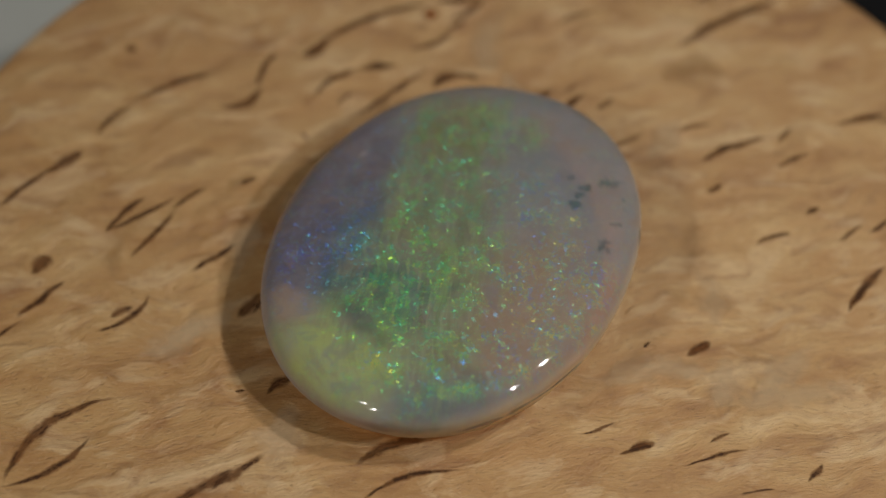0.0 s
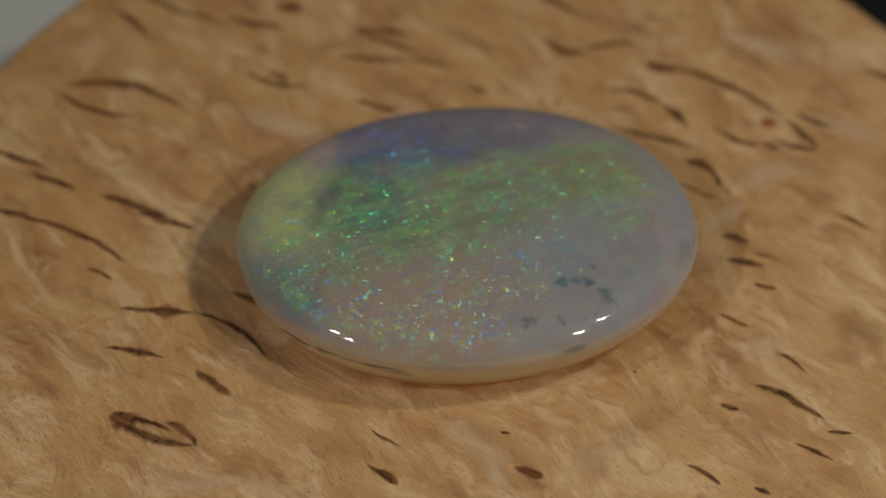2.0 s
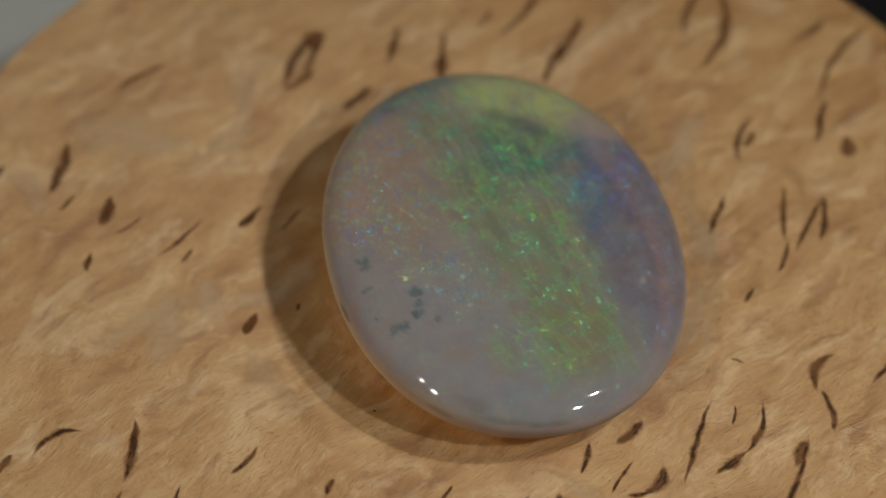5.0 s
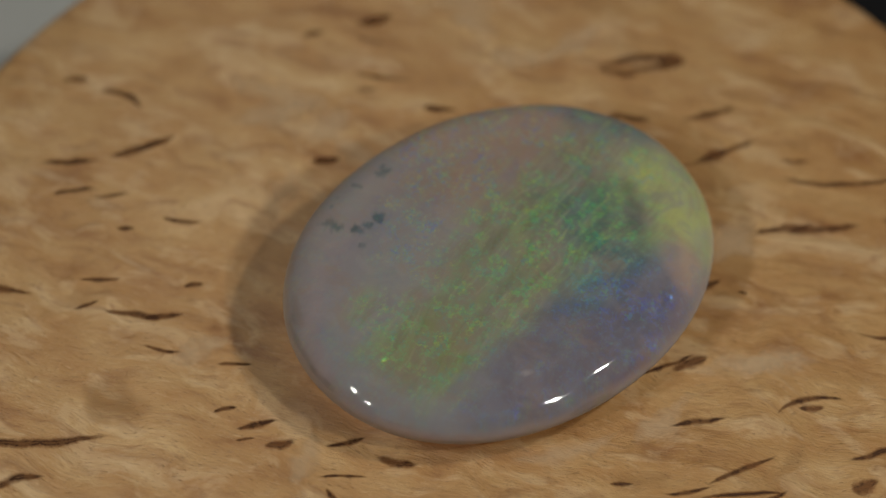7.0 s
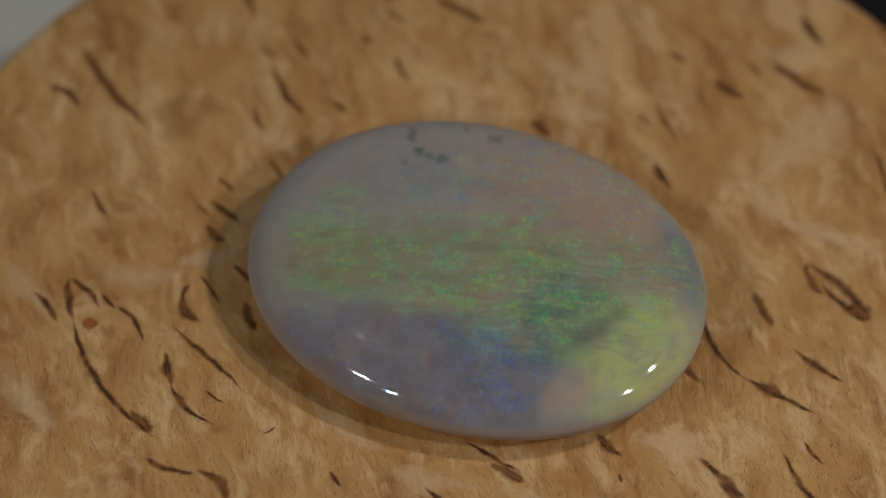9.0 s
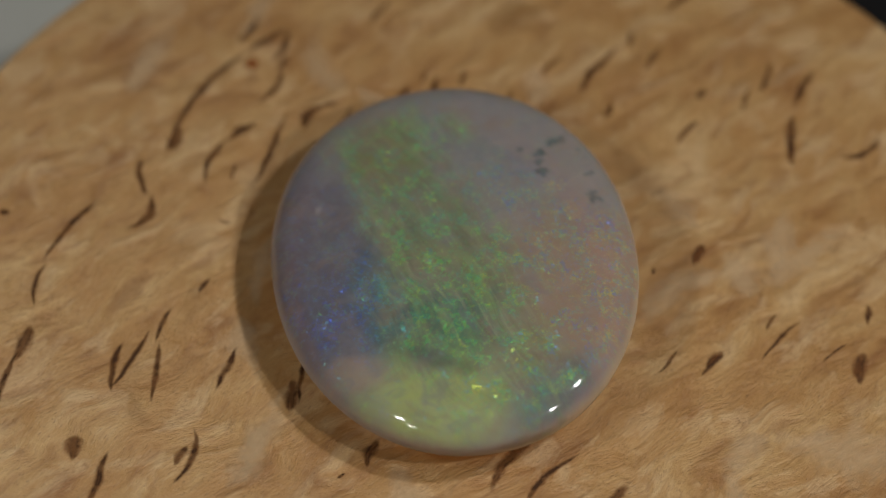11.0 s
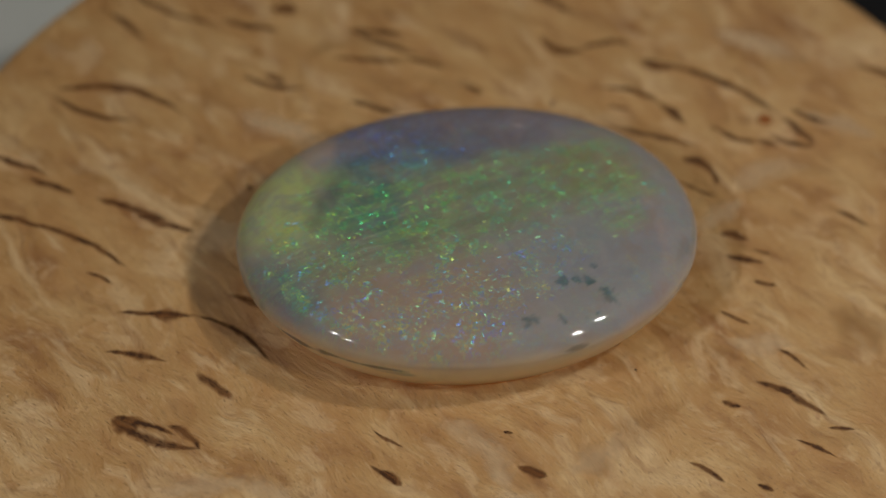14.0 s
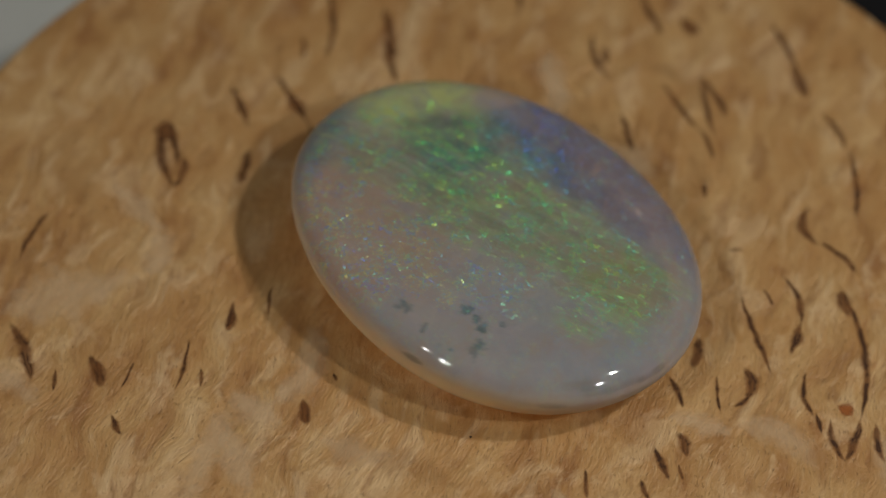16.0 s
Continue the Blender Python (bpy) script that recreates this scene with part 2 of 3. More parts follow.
    glint = n.mix(n.math("MULTIPLY", amount, 0.125), (0, 0, 0, 1), fine_col)
    lit = n.add("ShaderNodeAddShader", {0: milk, 1: n.add("ShaderNodeBsdfAnisotropic", {"Color": glint, "Roughness": 0.29, "Normal": fine_way}).outputs[0]}).outputs[0]
    few = n.math("MULTIPLY", n.step(n.math("ADD", bold[0], n.math("MULTIPLY", n.math("SUBTRACT", swarm, 0.5), 1.1)), 0.36, 0.50), bold_isle)
    few = n.math("MULTIPLY", n.math("MULTIPLY", few, inner), n.step(there, 0.12, 0.55))
    flash = n.mix(n.math("MULTIPLY", few, 0.042), (0, 0, 0, 1), bold_col)
    lit = n.add("ShaderNodeAddShader", {0: lit, 1: n.add("ShaderNodeBsdfAnisotropic", {"Color": flash, "Roughness": 0.27, "Normal": bold_way}).outputs[0]}).outputs[0]
    # broad sheen of the green band: layers that lean the same way
    layer = n.add("ShaderNodeVectorTransform", {0: (0.30, -0.24, 0.0)})
    layer.vector_type, layer.convert_from, layer.convert_to = "VECTOR", "OBJECT", "WORLD"
    slope = n.vmath("NORMALIZE", n.vmath("ADD", geo, layer.outputs[0]))
    deep = n.mix(n.math("MULTIPLY", n.math("MULTIPLY", play[1], n.step(swarm, 0.25, 0.65)), 0.060), (0, 0, 0, 1), (0.24, 0.85, 0.09, 1))
    sheen = n.add("ShaderNodeBsdfAnisotropic", {"Color": deep, "Roughness": 0.48, "Normal": slope}).outputs[0]
    stone_look = n.add("ShaderNodeAddShader", {0: lit, 1: sheen}).outputs[0]
    gloss = n.add("ShaderNodeFresnel", {"IOR": 1.45}).outputs[0]
    gloss = n.math("MULTIPLY", gloss, n.math("SUBTRACT", 1.0, n.math("MULTIPLY", wall, 1.8), clamp=True))
    polish = n.add("ShaderNodeBsdfAnisotropic", {"Color": (1, 1, 1, 1), "Roughness": 0.045}).outputs[0]
    return n.out(n.add("ShaderNodeMixShader", {0: gloss, 1: stone_look, 2: polish}).outputs[0])


def plain_material(name, col, rough, scale, spread):
    n = Nodes(name)
    p = n.mm()
    a = n.noise(p, scale, 4.0, 0.6).outputs[0]
    b = n.noise(p, scale * 12, 3.0, 0.6).outputs[0]
    f = n.math("ADD", n.math("MULTIPLY", a, 0.6), n.math("MULTIPLY", b, 0.4))
    lo, hi = [tuple(c * k for c in col) for k in (1 - spread, 1 + spread)]
    c = n.ramp(f, [(0.3, lo), (0.7, hi)])
    bump = n.add("ShaderNodeBump", {"Strength": 0.2, "Distance": 0.0001, "Height": b}).outputs[0]
    return n.out(n.add("ShaderNodeBsdfPrincipled", {"Base Color": c, "Roughness": rough, "Normal": bump, "Specular IOR Level": 0.3}).outputs[0])


WOOD = wood_material()
FLECK = fleck_material()
CLOUD = patch_material("cream_wood", (0.66, 0.48, 0.28), 0.40)
STAIN = patch_material("brown_wood", (0.255, 0.118, 0.038), 0.11)
GUM = patch_material("orange_gum", (0.30, 0.095, 0.022), 0.8)
OPAL = opal_material()
PAPER = plain_material("grey_card", (0.50, 0.51, 0.47), 0.8, 0.3, 0.06)
BLACK = plain_material("black_cloth", (0.004, 0.004, 0.0045), 0.9, 0.5, 0.3)


def part(name, bm, material, parent, label=""):
    me = bpy.data.meshes.new(name)
    bm.to_mesh(me)
    bm.free()
    me.materials.append(material)
    ob = new(name, me)
    ob.parent = parent
    return tagged(ob, label)


# ---- the ground under it all ----
def slab(name, x0, x1, y0, y1, z0, z1, material):
    bm = bmesh.new()
    bmesh.ops.create_cube(bm, size=1)
    bmesh.ops.scale(bm, vec=(x1 - x0, y1 - y0, z1 - z0), verts=bm.verts)
    bmesh.ops.translate(bm, vec=((x0 + x1) / 2, (y0 + y1) / 2, (z0 + z1) / 2), verts=bm.verts)
    bmesh.ops.bevel(bm, geom=bm.edges[:], offset=min(0.002, (z1 - z0) * 0.3), segments=2, affect="EDGES")
    return part(name, bm, material, None)


DISC_R, DISC_H = 26.12, 12.0
tagged(slab("tabletop", -0.6, 0.6, -0.4, 0.6, -0.04, -DISC_H * MM - 0.0005, BLACK),
       "black cloth-covered tabletop under the wooden disc", "table", kind="structure")
tagged(slab("grey_card", -0.30, -0.012, -0.2, 0.30, -DISC_H * MM - 0.0005, -DISC_H * MM, PAPER),
       "pale grey card lying on the black tabletop", "card")


# ---- the turning wooden disc ----
def lathe(bm, profile, seg=256):
    rings = []
    for r, z in profile:
        if r == 0:
            rings.append([bm.verts.new((0, 0, z * MM))])
        else:
            rings.append([bm.verts.new((r * MM * math.cos(2 * math.pi * i / seg), r * MM * math.sin(2 * math.pi * i / seg), z * MM)) for i in range(seg)])
    for a, b in zip(rings, rings[1:]):
        for i in range(seg):
            j = (i + 1) % seg
            quad = [a[i % len(a)], a[j % len(a)], b[j % len(b)], b[i % len(b)]]
            bm.faces.new(list(dict.fromkeys(quad)))
    for f in bm.faces:
        f.smooth = True
    bm.normal_update()


def wooden_disc():
    bm = bmesh.new()
    rim = [(DISC_R - 0.45 * (1 - math.cos(a)), -0.45 * (1 - math.sin(a))) for a in [math.pi / 2 * k / 6 for k in range(7)]]
    profile = [(0, -DISC_H), (DISC_R - 0.5, -DISC_H), (DISC_R, -DISC_H + 0.5)] + rim
    profile += [(DISC_R * k / 8, 0.0) for k in range(7, 0, -1)] + [(0, 0)]
    lathe(bm, profile)
    ob = part("wooden_disc", bm, WOOD, None)
    return tagged(ob, "turning disc of pale curly birch with dark bark flecks", "wooden disc")


disc = wooden_disc()


def inlay(name, material, x, y, angle, length, bend, width, k, lift, label=""):
    """A mark let into the disc's face: its middle, turn, length, bow and width in mm."""
    steps = max(8, int(length * 6))
    ca, sa = math.cos(radians(angle)), math.sin(radians(angle))
    rows = []
    bm = bmesh.new()
    la, lo, lw = [bm.verts.layers.float.new(k_) for k_ in ("across", "along", "wide")]
    half = length * 0.54 + 0.12
    for i in range(steps + 1):
        s = 2 * i / steps - 1
        u, v = half * s, bend * (0.5 - s * s)
        v += 0.10 * noise.noise((x + u * 1.3, y, 3.0))
        nu, nv = 2 * bend * s / half, 1.0
        ln = math.hypot(nu, nv)
        nu, nv = nu / ln, nv / ln
        w = width * 0.5 * k * (0.10 + 0.90 * (1 - abs(s) ** 1.7)) * (1 + 0.55 * noise.noise((x * 2 + u * 1.1, y * 2, 8.0)))
        row = []
        for a, z in ((-1, 0.003), (-0.5, 0.005), (0, 0.006), (0.5, 0.005), (1, 0.003)):
            uu, vv = u + nu * w * a, v + nv * w * a
            vert = bm.verts.new(((x + uu * ca - vv * sa) * MM, (y + uu * sa + vv * ca) * MM, (z + lift) * MM))
            vert[la], vert[lo], vert[lw] = a, i / steps, width
            row.append(vert)
        rows.append(row)
    for a, b in zip(rows, rows[1:]):
        for i in range(4):
            f = bm.faces.new((a[i], b[i], b[i + 1], a[i + 1]))
            f.smooth = True
    bm.normal_update()
    bm.faces.ensure_lookup_table()
    if bm.faces[0].normal.z < 0:
        bmesh.ops.reverse_faces(bm, faces=bm.faces[:])
    part(name, bm, material, disc, label)


def fleck(x, y, angle, length, bend, width):
    inlay("bark_fleck", FLECK, x, y, angle, length, bend, width, 2.15, 0.012)


def cloud(x, y, angle, length, bend, width):
    inlay("cream_figure", CLOUD, x, y, angle, length * 1.25, bend, width * 0.9, 2.0, 0.0, "pale cream cloud in the figured wood")


def stain(x, y, angle, length, bend, width):
    inlay("brown_figure", STAIN, x, y, angle, length * 1.25, bend, width * 0.9, 2.0, 0.004, "soft brown cloud in the figured wood")


def gum(x, y, angle, length, bend, width):
    inlay("gum_spot", GUM, x, y, angle, length + 0.3, bend, width, 2.4, 0.008, "orange gum spot in the wood")


cloud(10.29, -15.19, 144, 5.88, 0.34, 2.24)
cloud(15.99, -14.14, 99, 2.73, 1.12, 1.32)
cloud(5.93, -13.37, 24, 3.24, 0.62, 1.05)
cloud(10.92, -4.53, 83, 2.50, -0.20, 1.45)
cloud(0.34, 15.28, 90, 3.33, 1.24, 1.45)
cloud(1.25, 12.04, 105, 2.71, 0.33, 1.05)
cloud(10.29, 0.02, 100, 2.95, -0.58, 1.18)
cloud(4.30, -15.41, 69, 3.92, 0.02, 0.92)
cloud(-1.24, 19.87, -140, 3.65, 0.11, 1.05)
cloud(-10.51, 1.71, -102, 3.46, -0.14, 1.05)
cloud(-8.08, -8.77, -103, 3.23, -0.11, 1.45)
cloud(-7.14, 19.27, -141, 4.55, -0.20, 1.18)
cloud(13.66, -3.69, -132, 3.63, -0.14, 1.32)
cloud(-7.86, 5.29, -128, 4.18, -0.58, 0.79)
cloud(7.99, -4.45, 12, 4.28, 1.28, 1.32)
cloud(-13.02, -3.58, 37, 3.48, -0.41, 1.32)
cloud(13.78, -5.08, 14, 5.35, 0.13, 1.18)
cloud(8.38, 9.69, -119, 2.74, -0.00, 1.05)
cloud(-12.49, -3.18, -139, 4.58, 0.27, 1.18)
stain(9.61, 14.32, 175, 3.20, -0.07, 2.24)
stain(7.07, 19.04, 178, 2.80, 0.00, 1.18)
stain(2.35, 20.79, -163, 3.37, -0.09, 1.18)
stain(9.97, 2.77, 98, 4.39, 0.00, 1.18)
stain(-17.45, 8.87, 35, 2.08, -0.09, 1.05)
stain(-13.68, 6.99, 31, 2.30, -0.16, 0.79)
stain(7.74, 7.68, 33, 2.17, 0.21, 0.79)
stain(3.75, -19.44, 48, 5.24, 0.00, 2.24)
stain(-15.68, 2.54, 70, 4.43, 0.85, 1.32)
stain(10.85, 0.05, 9, 2.28, 0.02, 1.05)
stain(9.13, 14.24, -139, 3.14, 0.63, 1.71)
stain(14.38, 10.35, -118, 3.51, 0.23, 1.18)
stain(-10.88, 5.55, -164, 1.66, 0.04, 0.92)
stain(-10.52, 8.07, -146, 2.41, -0.03, 1.18)
stain(10.02, 13.97, -178, 2.35, 0.32, 1.58)
stain(-11.54, 5.00, -130, 2.05, -0.14, 0.74)
stain(-16.10, 0.40, -79, 1.63, -0.45, 0.79)
stain(24.35, -1.78, -154, 4.34, 0.06, 1.05)
stain(-22.74, 4.54, 48, 2.93, 0.13, 0.92)
stain(-16.29, -14.56, 29, 3.86, 0.33, 1.05)
gum(-3.05, 16.97, 103, 0.40, -0.00, 0.37)
gum(-2.91, 16.96, -94, 0.50, -0.00, 0.33)
fleck(9.92, -2.6, 30, 0.9, 0.0, 0.5)
fleck(16.93, -15.67, 24, 2.0, 0.1, 0.36)
fleck(13.0, -11.3, 40, 1.3, 0.05, 0.45)
fleck(7.48, -8.17, 18, 1.0, 0.0, 0.4)
fleck(-19.27, -1.91, 51, 2.79, -0.02, 0.31)
fleck(-9.18, -0.92, -122, 2.68, -0.03, 0.18)
fleck(-15.62, -2.42, 39, 0.95, 0.03, 0.32)
fleck(-9.98, -1.63, 60, 1.63, 0.09, 0.42)
fleck(-15.43, -2.58, 48, 2.92, -0.50, 0.24)
fleck(-22.34, -4.89, 32, 5.81, -0.71, 0.20)
fleck(-21.85, -7.15, 16, 2.62, 0.15, 0.22)
fleck(-17.72, -9.30, 49, 6.30, 1.22, 0.37)
fleck(-17.76, -10.93, 40, 4.26, -0.58, 0.26)
fleck(-10.01, -6.42, 16, 0.25, -0.02, 0.13)
fleck(-8.33, -5.92, 45, 1.45, 0.10, 0.37)
fleck(-16.49, -15.55, -141, 3.92, 0.06, 0.27)
fleck(-14.17, -14.46, 38, 2.21, 0.04, 0.32)
fleck(-11.25, -11.75, 41, 3.45, 0.05, 0.37)
fleck(-9.74, -10.77, -136, 2.73, -0.10, 0.32)
fleck(-13.13, -16.85, -133, 3.05, -0.11, 0.27)
fleck(-10.61, -14.89, 35, 5.82, 0.55, 0.24)
fleck(-8.23, -14.70, 35, 1.29, 0.09, 0.16)
fleck(-5.20, -13.33, 60, 3.35, 0.01, 0.24)
fleck(-4.88, -12.87, 65, 1.26, -0.02, 0.42)
fleck(-3.25, -9.11, 28, 3.32, 0.41, 0.42)
fleck(-2.47, -10.79, 25, 4.33, 0.62, 0.24)
fleck(-3.42, -15.09, 51, 2.67, 0.11, 0.27)
fleck(-0.38, -12.75, 22, 2.04, 0.03, 0.37)
fleck(-0.24, -17.11, 31, 1.12, -0.01, 0.63)
fleck(0.19, -16.32, -137, 2.70, -0.09, 0.27)
fleck(0.90, -16.26, 41, 4.05, -0.42, 0.32)
fleck(1.51, -15.06, -158, 1.76, -0.36, 0.32)
fleck(8.16, -18.44, -170, 2.97, 0.25, 0.21)
fleck(5.54, -7.39, 27, 1.49, -0.03, 0.13)
fleck(7.21, -8.43, 21, 1.42, 0.14, 0.21)
fleck(7.43, -8.29, 29, 0.50, 0.01, 0.32)
fleck(13.85, -14.87, 51, 3.31, 0.28, 0.37)
fleck(12.79, -11.63, 56, 1.28, -0.02, 0.37)
fleck(17.21, -15.52, -159, 1.87, -0.18, 0.36)
fleck(14.34, -12.75, 31, 1.06, 0.05, 0.13)
fleck(12.39, -10.26, 11, 1.39, 0.12, 0.11)
fleck(10.63, -8.57, 22, 2.75, 0.09, 0.16)
fleck(10.78, -7.47, 35, 0.88, 0.01, 0.13)
fleck(14.87, -9.12, 58, 0.99, -0.09, 0.26)
fleck(20.55, -10.98, -135, 3.33, 0.46, 0.27)
fleck(7.58, -2.58, 49, 0.25, -0.00, 0.13)
fleck(9.87, -2.69, 40, 1.20, -0.00, 0.42)
fleck(20.02, -0.60, -174, 2.26, 0.55, 0.24)
fleck(22.53, -0.40, -146, 1.05, 0.07, 0.26)
fleck(17.01, 0.63, 59, 1.58, 0.14, 0.24)
fleck(17.42, 1.37, -123, 2.98, -0.17, 0.31)
fleck(19.63, 3.87, -143, 2.55, -0.07, 0.26)
fleck(16.86, 4.57, -135, 1.50, -0.03, 0.13)
fleck(18.37, 5.30, -135, 1.87, 0.20, 0.24)
fleck(13.28, 3.96, 25, 1.68, 0.20, 0.21)
fleck(15.15, 5.74, 37, 0.61, 0.04, 0.21)
fleck(14.36, 8.82, 33, 1.76, 0.14, 0.16)
fleck(19.62, 12.15, -152, 3.06, 0.58, 0.27)
fleck(10.66, 6.78, -136, 0.73, 0.01, 0.21)
fleck(17.57, 11.59, 20, 2.52, 0.11, 0.27)
fleck(13.96, 10.37, 58, 1.03, -0.02, 0.18)
fleck(11.97, 9.55, 28, 2.59, 0.14, 0.24)
fleck(10.73, 9.00, -137, 1.67, -0.02, 0.26)
fleck(9.72, 10.55, 21, 1.51, 0.09, 0.16)
fleck(6.60, 9.42, -145, 1.39, 0.03, 0.16)
fleck(11.39, 17.56, 36, 6.27, 0.35, 0.36)
fleck(10.59, 19.63, -126, 1.97, 0.29, 0.31)
fleck(5.52, 11.71, 51, 0.89, -0.04, 0.21)
fleck(3.90, 11.63, 48, 1.69, -0.05, 0.24)
fleck(3.86, 12.58, 44, 0.65, -0.02, 0.16)
fleck(4.06, 17.37, -152, 1.56, -0.04, 0.21)
fleck(2.54, 11.93, 43, 1.15, 0.10, 0.37)
fleck(0.19, 10.30, 49, 1.59, 0.01, 0.26)
fleck(-0.71, 11.87, 32, 1.93, -0.09, 0.13)
fleck(-0.87, 12.94, -19, 0.71, 0.09, 0.21)
fleck(-1.24, 17.35, 43, 2.17, -0.27, 0.21)
fleck(-1.81, 23.76, 23, 5.10, 1.04, 0.36)
fleck(-1.63, 18.02, 12, 2.22, 0.14, 0.32)
fleck(-1.66, 16.30, 43, 0.94, 0.02, 0.13)
fleck(-2.14, 18.99, -144, 1.93, 0.13, 0.26)
fleck(-1.90, 12.68, 30, 1.61, 0.47, 0.37)
fleck(-2.81, 15.14, 35, 2.29, -0.30, 0.21)
fleck(-2.18, 9.97, 22, 1.61, 0.18, 0.37)
fleck(-6.00, 15.88, 34, 7.52, 0.85, 0.24)
fleck(-4.56, 11.67, 46, 4.66, -0.04, 0.21)
fleck(-5.26, 13.32, 15, 1.65, 0.08, 0.32)
fleck(-8.24, 14.18, 44, 1.34, 0.04, 0.45)
fleck(-7.19, 12.21, 43, 2.86, 0.46, 0.21)
fleck(-6.70, 11.16, -125, 0.92, -0.00, 0.13)
fleck(-10.55, 12.77, 73, 2.17, 0.23, 0.32)
fleck(-8.37, 8.64, 130, 0.45, 0.06, 0.08)
fleck(-11.43, 10.79, 38, 2.17, -0.64, 0.32)
fleck(-17.02, 13.61, 13, 0.25, -0.02, 0.36)
fleck(-14.82, 11.31, 32, 4.27, 0.30, 0.27)
fleck(-10.77, 5.69, -144, 0.78, -0.03, 0.16)
fleck(-17.33, 9.02, 54, 2.33, 0.30, 0.18)
fleck(-13.34, 4.45, 44, 1.96, 0.17, 0.18)
fleck(-19.24, 6.25, 45, 1.97, -0.01, 0.42)
fleck(-20.84, 4.53, 50, 3.32, 0.21, 0.26)
fleck(-15.38, 3.31, 38, 3.61, -0.09, 0.21)
fleck(-16.15, 3.24, 56, 2.57, 0.20, 0.26)
fleck(-14.71, 2.18, 59, 3.28, 0.03, 0.21)
fleck(-11.90, 0.98, 43, 2.39, -0.03, 0.24)
fleck(-19.50, 0.03, 63, 1.15, 0.08, 0.53)



def pit(x, y, size):
    """A tiny black pit in the wood's face."""
    bm = bmesh.new()
    ring = [bm.verts.new(((x + size * (1 + 0.3 * math.sin(3 * a + x)) * math.cos(a)) * MM, (y + size * math.sin(a)) * MM, 0.004 * MM)) for a in [math.pi * k / 5 for k in range(10)]]
    tip = bm.verts.new((x * MM, y * MM, 0.03 * MM))
    for a, b in zip(ring, ring[1:] + ring[:1]):
        bm.faces.new((a, b, tip))
    part("dark_pit", bm, BLACK, disc, "tiny black pit in the wood")


pit(7.14, 4.03, 0.055)
pit(7.56, -2.71, 0.04)
pit(-9.93, -6.38, 0.05)


# ---- the opal ----
A, B, PHI, POWER, EGG = 10.244, 7.960, 1.251, 2.075, 0.009
LEAN = (0.0770, -0.0350)          # the crown slopes: the stone is thicker on one flank
GIRDLE, SHARE, RISE, DOME = 2.351, 0.200, 1.188, 0.29
# share of the outline, height in mm
FLANK = [(0.0, 0.0), (0.40, 0.0), (0.72, 0.0)] + [(1 - 0.19 * (1 - q / 36) ** 1.7, GIRDLE * q / 36) for q in range(37)]
SHOULDER = [(1 - SHARE * (1 - math.cos(radians(a))), GIRDLE + RISE * math.sin(radians(a))) for a in [4.0 * k for k in range(22)] + [85.5]]
EDGE, BROW = SHOULDER[-1]


def outline(a):
    c, s = math.cos(a), math.sin(a)
    m = (abs(c) ** POWER + abs(s) ** POWER) ** (-1 / POWER)
    x, y = A * c * m, B * s * m * (1 + EGG * c)
    return x * math.cos(PHI) - y * math.sin(PHI), x * math.sin(PHI) + y * math.cos(PHI)


def soft(d, edge=1.0):
    """1 inside, 0 outside, for a signed distance d that is negative inside."""
    t = min(1.0, max(0.0, 0.5 - d / edge))
    return t * t * (3 - 2 * t)


def patch(x, y, cx, cy, rx, ry, turn=0.0, edge=0.5, rag=0.35, freq=0.5, seed=0.0):
    """A soft, ragged oval patch."""
    c, s = math.cos(radians(turn)), math.sin(radians(turn))
    dx, dy = x - cx, y - cy
    u, v = (c * dx + s * dy) / rx, (-s * dx + c * dy) / ry
    d = math.hypot(u, v) - 1
    d += rag * (noise.noise((x * freq, y * freq, seed)) + 0.5 * noise.noise((x * freq * 2.3, y * freq * 2.3, seed + 5)))
    return soft(d, edge)


def blend(a, b, f):
    return tuple(p + (q - p) * f for p, q in zip(a, b))


def streaks(x, y, seed):
    """Cloudy streaks that follow the green band along the stone."""
    bow = 0.9 * noise.noise((x * 0.25, y * 0.16, seed))
    return noise.noise((x * 1.1 + bow * 2, y * 0.22, seed)) + 0.5 * noise.noise((x * 2.6 + bow * 4, y * 0.5, seed + 3))


